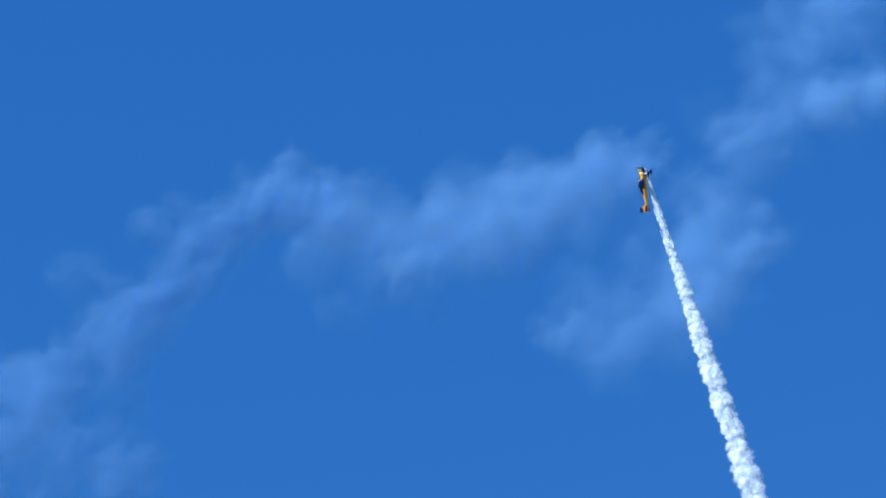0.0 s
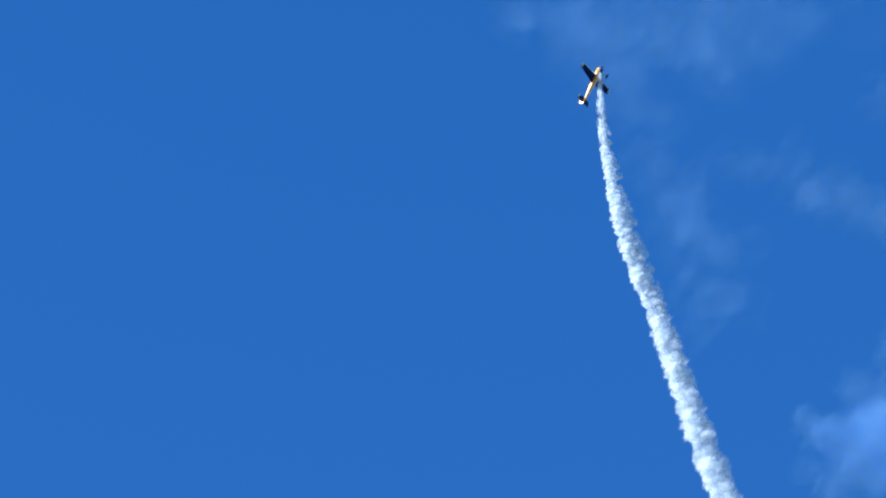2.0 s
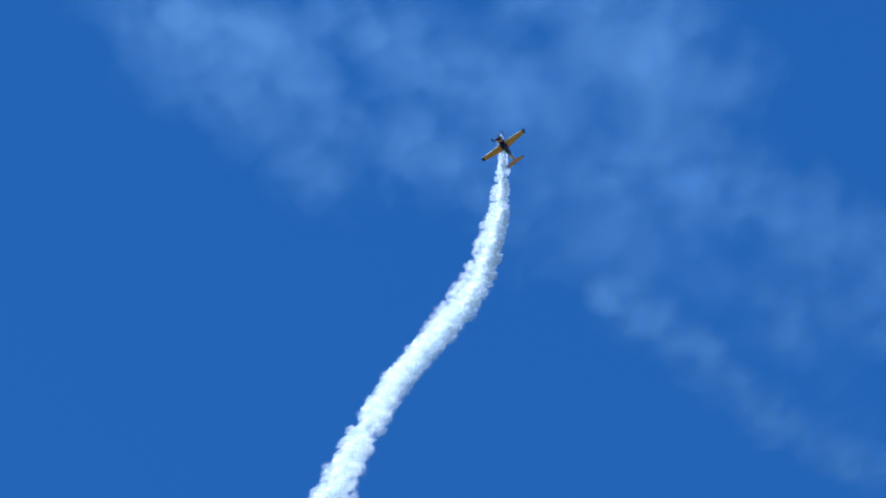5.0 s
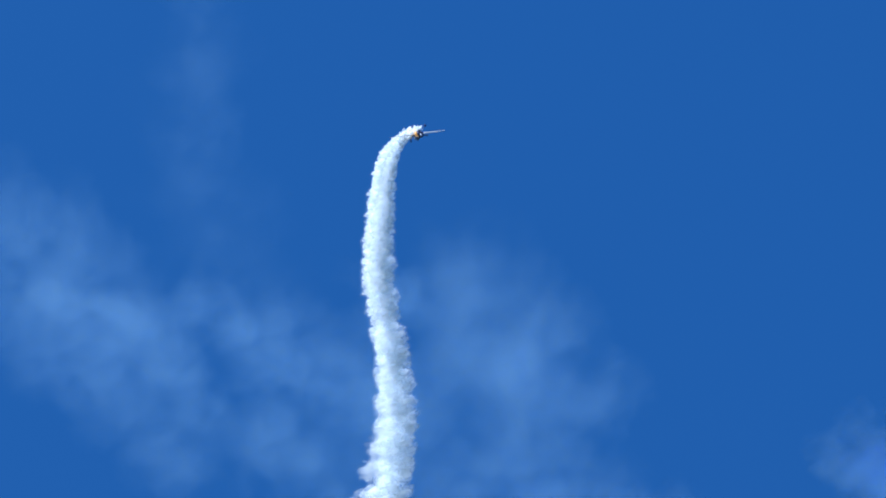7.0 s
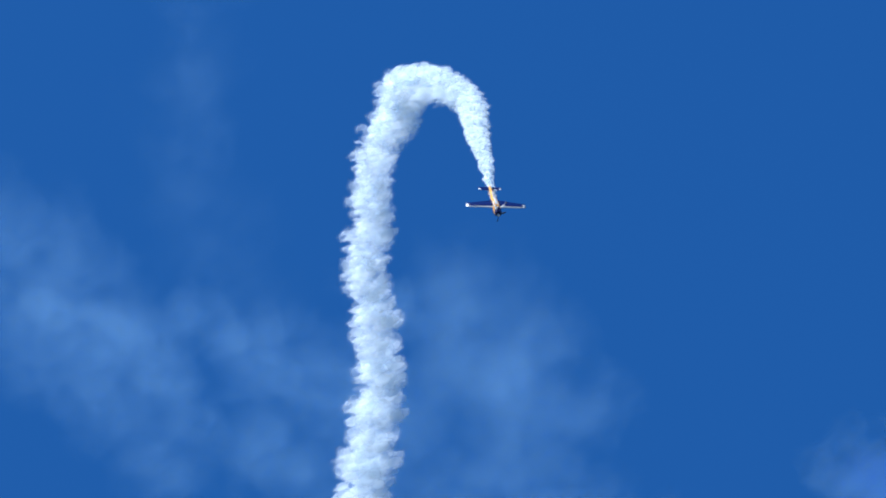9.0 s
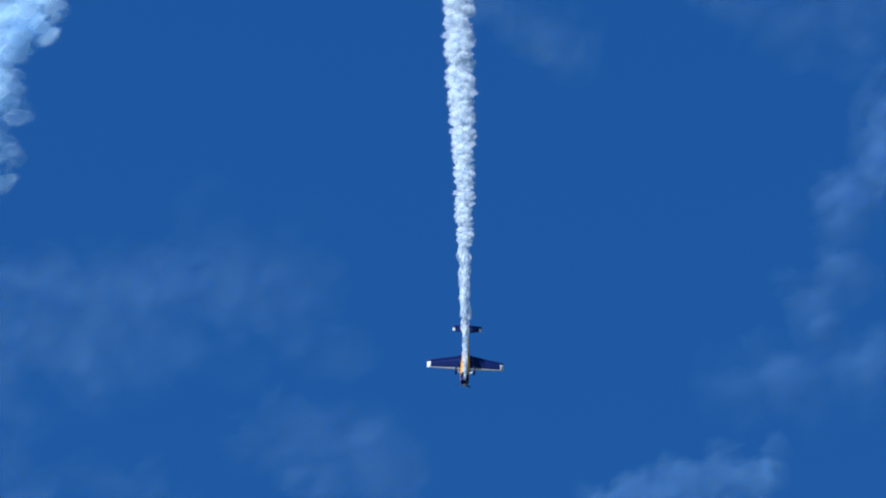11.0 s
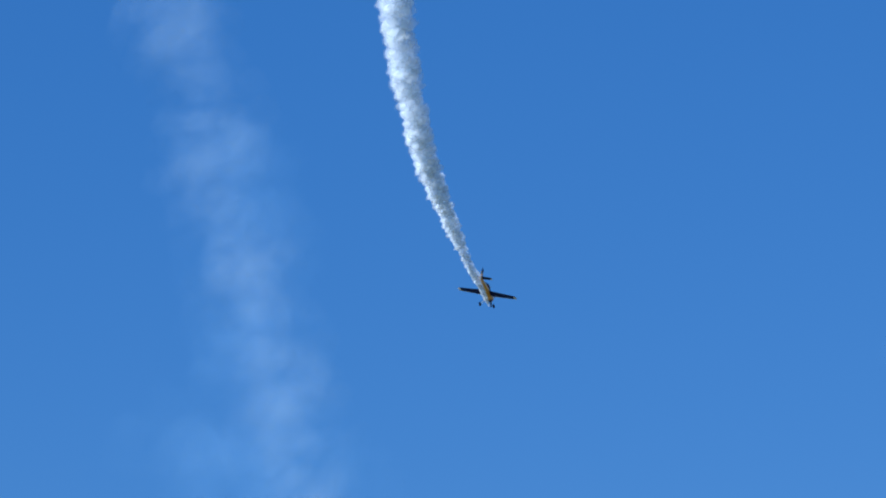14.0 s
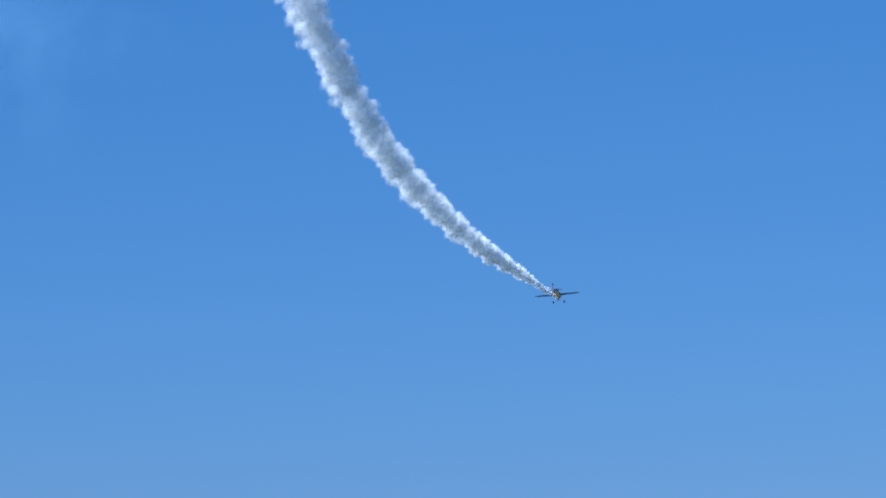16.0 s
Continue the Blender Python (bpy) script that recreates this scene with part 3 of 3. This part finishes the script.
    (0.97, [(12.54, 40.14, 1.08), (14.42, 40.08, 1.80), (16.35, 40.56, 1.80), (17.89, 40.85, 1.80), (19.48, 41.30, 1.08)]),
    (1.57, [(13.96, 38.75, 0.84), (15.19, 38.80, 1.40), (16.11, 38.08, 0.84)]),
    (0.88, [(16.82, 39.09, 1.80), (18.66, 39.06, 1.80)]),
    (0.97, [(16.88, 40.82, 1.10), (18.17, 41.02, 1.10)]),
    (0.58, [(15.16, 44.56, 0.54), (17.46, 44.62, 0.90), (19.09, 44.79, 0.54)]),
    (0.58, [(8.01, 44.86, 1.00), (10.04, 44.73, 1.00)]),
    (0.49, [(7.96, 42.17, 0.78), (8.75, 41.12, 1.30), (10.03, 40.55, 0.78)]),
    (0.52, [(-0.59, 32.43, 0.84), (0.16, 32.87, 1.40), (1.72, 33.25, 1.40), (3.17, 33.89, 1.40), (4.19, 34.22, 0.84)]),
    (0.46, [(4.64, 31.64, 0.84), (5.65, 32.05, 1.40), (6.54, 32.65, 0.84)]),
    (0.52, [(-0.11, 27.12, 0.72), (1.60, 27.11, 1.20), (3.22, 26.90, 1.20), (4.83, 26.66, 0.72)]),
    (0.63, [(17.09, 32.84, 0.54), (16.74, 32.10, 0.90), (17.13, 31.50, 0.54)]),
    (0.34, [(2.05, 27.18, 0.60), (3.25, 26.86, 1.00), (4.23, 26.33, 1.00), (3.86, 25.45, 0.60)]),
    (0.34, [(5.46, 25.13, 0.60), (6.33, 24.29, 1.00), (6.16, 23.13, 0.60)]),
    (0.45, [(-7.6, 29.6, 1.30), (-7.2, 29.0, 1.80), (-5.9, 28.7, 1.20)]),
]


def wisp(density, spine, seed):
    """A veil of overlapping soft billows along a line given by azimuth, elevation and width in degrees."""
    far = 2300.0 + 41 * (seed % 9)
    rnd = random.Random(seed)
    pts = [Vector(p) for p in spine]
    fine = []
    for i in range(len(pts) - 1):
        p0, p1, p2, p3 = pts[max(i - 1, 0)], pts[i], pts[i + 1], pts[min(i + 2, len(pts) - 1)]
        ce = math.cos(radians(p1.y))
        steps = max(2, round(math.hypot((p2.x - p1.x) * ce, p2.y - p1.y) / (0.16 * p1.z)))
        for k in range(steps):
            u = k / steps
            fine.append(0.5 * (2 * p1 + (p2 - p0) * u + (2 * p0 - 5 * p1 + 4 * p2 - p3) * u * u + (3 * p1 - p0 - 3 * p2 + p3) * u**3))
    fine.append(pts[-1])
    verts, faces, edge = [], [], []
    off = Vector((seed * 3.7, seed * 1.9, seed * 5.3))
    for k, p in enumerate(fine):
        for j in range(3):
            a, e = radians(p.x), radians(p.y)
            out = Vector((math.sin(a) * math.cos(e), math.cos(a) * math.cos(e), math.sin(e)))
            east = Vector((math.cos(a), -math.sin(a), 0))
            up = east.cross(out) * -1
            half = far * radians(p.z) * 0.5
            c = out * (far + (1.3 * (3 * k + j)) % 17) + (east * rnd.gauss(0, 0.42) + up * rnd.gauss(0, 0.42)) * half
            r = half * rnd.uniform(0.7, 1.25)
            base = len(verts)
            verts.append(c - out * r * 0.12)
            edge.append(1.0)
            for ring in range(1, 5):
                for q in range(14):
                    t = q * math.pi / 7
                    wob = 1 + 0.55 * noise.noise(Vector((math.cos(t), math.sin(t), 0)) * 1.1 + off + Vector((0, 0, 1.7 * k + 9 * j)))
                    v = c + (east * math.cos(t) + up * math.sin(t)) * r * wob * ring / 4 - out * r * 0.12 * (1 - (ring / 4) ** 2)
                    verts.append(v)
                    edge.append((1.0, 0.88, 0.56, 0.19, 0.0)[ring])
            for q in range(14):
                faces.append([base, base + 1 + q, base + 1 + (q + 1) % 14])
                for ring in range(3):
                    m, n = base + 1 + 14 * ring + q, base + 1 + 14 * ring + (q + 1) % 14
                    faces.append([m, m + 14, n + 14, n])
    me = bpy.data.meshes.new("drifting_smoke")
    me.from_pydata([tuple(v) for v in verts], [], faces)
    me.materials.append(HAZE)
    me.attributes.new("edge", "FLOAT", "POINT").data.foreach_set("value", edge)
    ob = new("drifting_smoke", me)
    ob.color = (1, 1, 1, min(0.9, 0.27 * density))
    tagged(ob, "thin torn veil of old smoke drifting in the blue sky, blue light tinted into it", "smoke", "old smoke in the sky", "stuff")


ground()
plane, propeller = aeroplane()
puffs = smoke_trail()
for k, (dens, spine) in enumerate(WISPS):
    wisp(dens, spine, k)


def lengthwise(way):
    """The turn that lays x along the way, with z towards the ground where the camera stands."""
    x = way.normalized()
    down = Vector((-0.25, -0.94, -0.2))
    z = (down - x * down.dot(x)).normalized()
    return Matrix((x, z.cross(x), z)).transposed().to_4x4()


def motions():
    walk(plane, FLIGHT)
    walk(propeller, [(k * 0.1, Matrix.Translation((2.06, 0, 0)) @ Matrix.Rotation(radians(80 * k), 4, "X")) for k in range(161)])
    table = path_table()
    for i, (ob, d, strand) in enumerate(puffs):
        rnd = random.Random(900 + i)
        w = smoke_width(d)
        wash = strand + rnd.uniform(-0.08, 0.08)
        jog = Vector((rnd.uniform(-1, 1), rnd.uniform(-1, 1), rnd.uniform(-1, 1))) * w * (0.08 if d < 1.5 else 0.24)
        rows = []
        for k in range(65):
            t = k * 0.25
            blown = wash * (1 - math.exp(-d / 0.25))          # how far the propeller's wash has carried it
            here, ahead, behind = (along(table, t - d + e) for e in (0, 0.12, -0.12))
            p = Vector(here[:3] + here[3:] * blown)
            way = Vector((ahead - behind)[:3] + (ahead - behind)[3:] * blown)
            m = lengthwise(way) if d < 0.12 else Matrix()
            p += drift(t - d, d)
            m.translation = p + jog
            rows.append((t, m))
        keep = ob.scale.copy()
        walk(ob, rows)
        ob.scale = keep


motions()
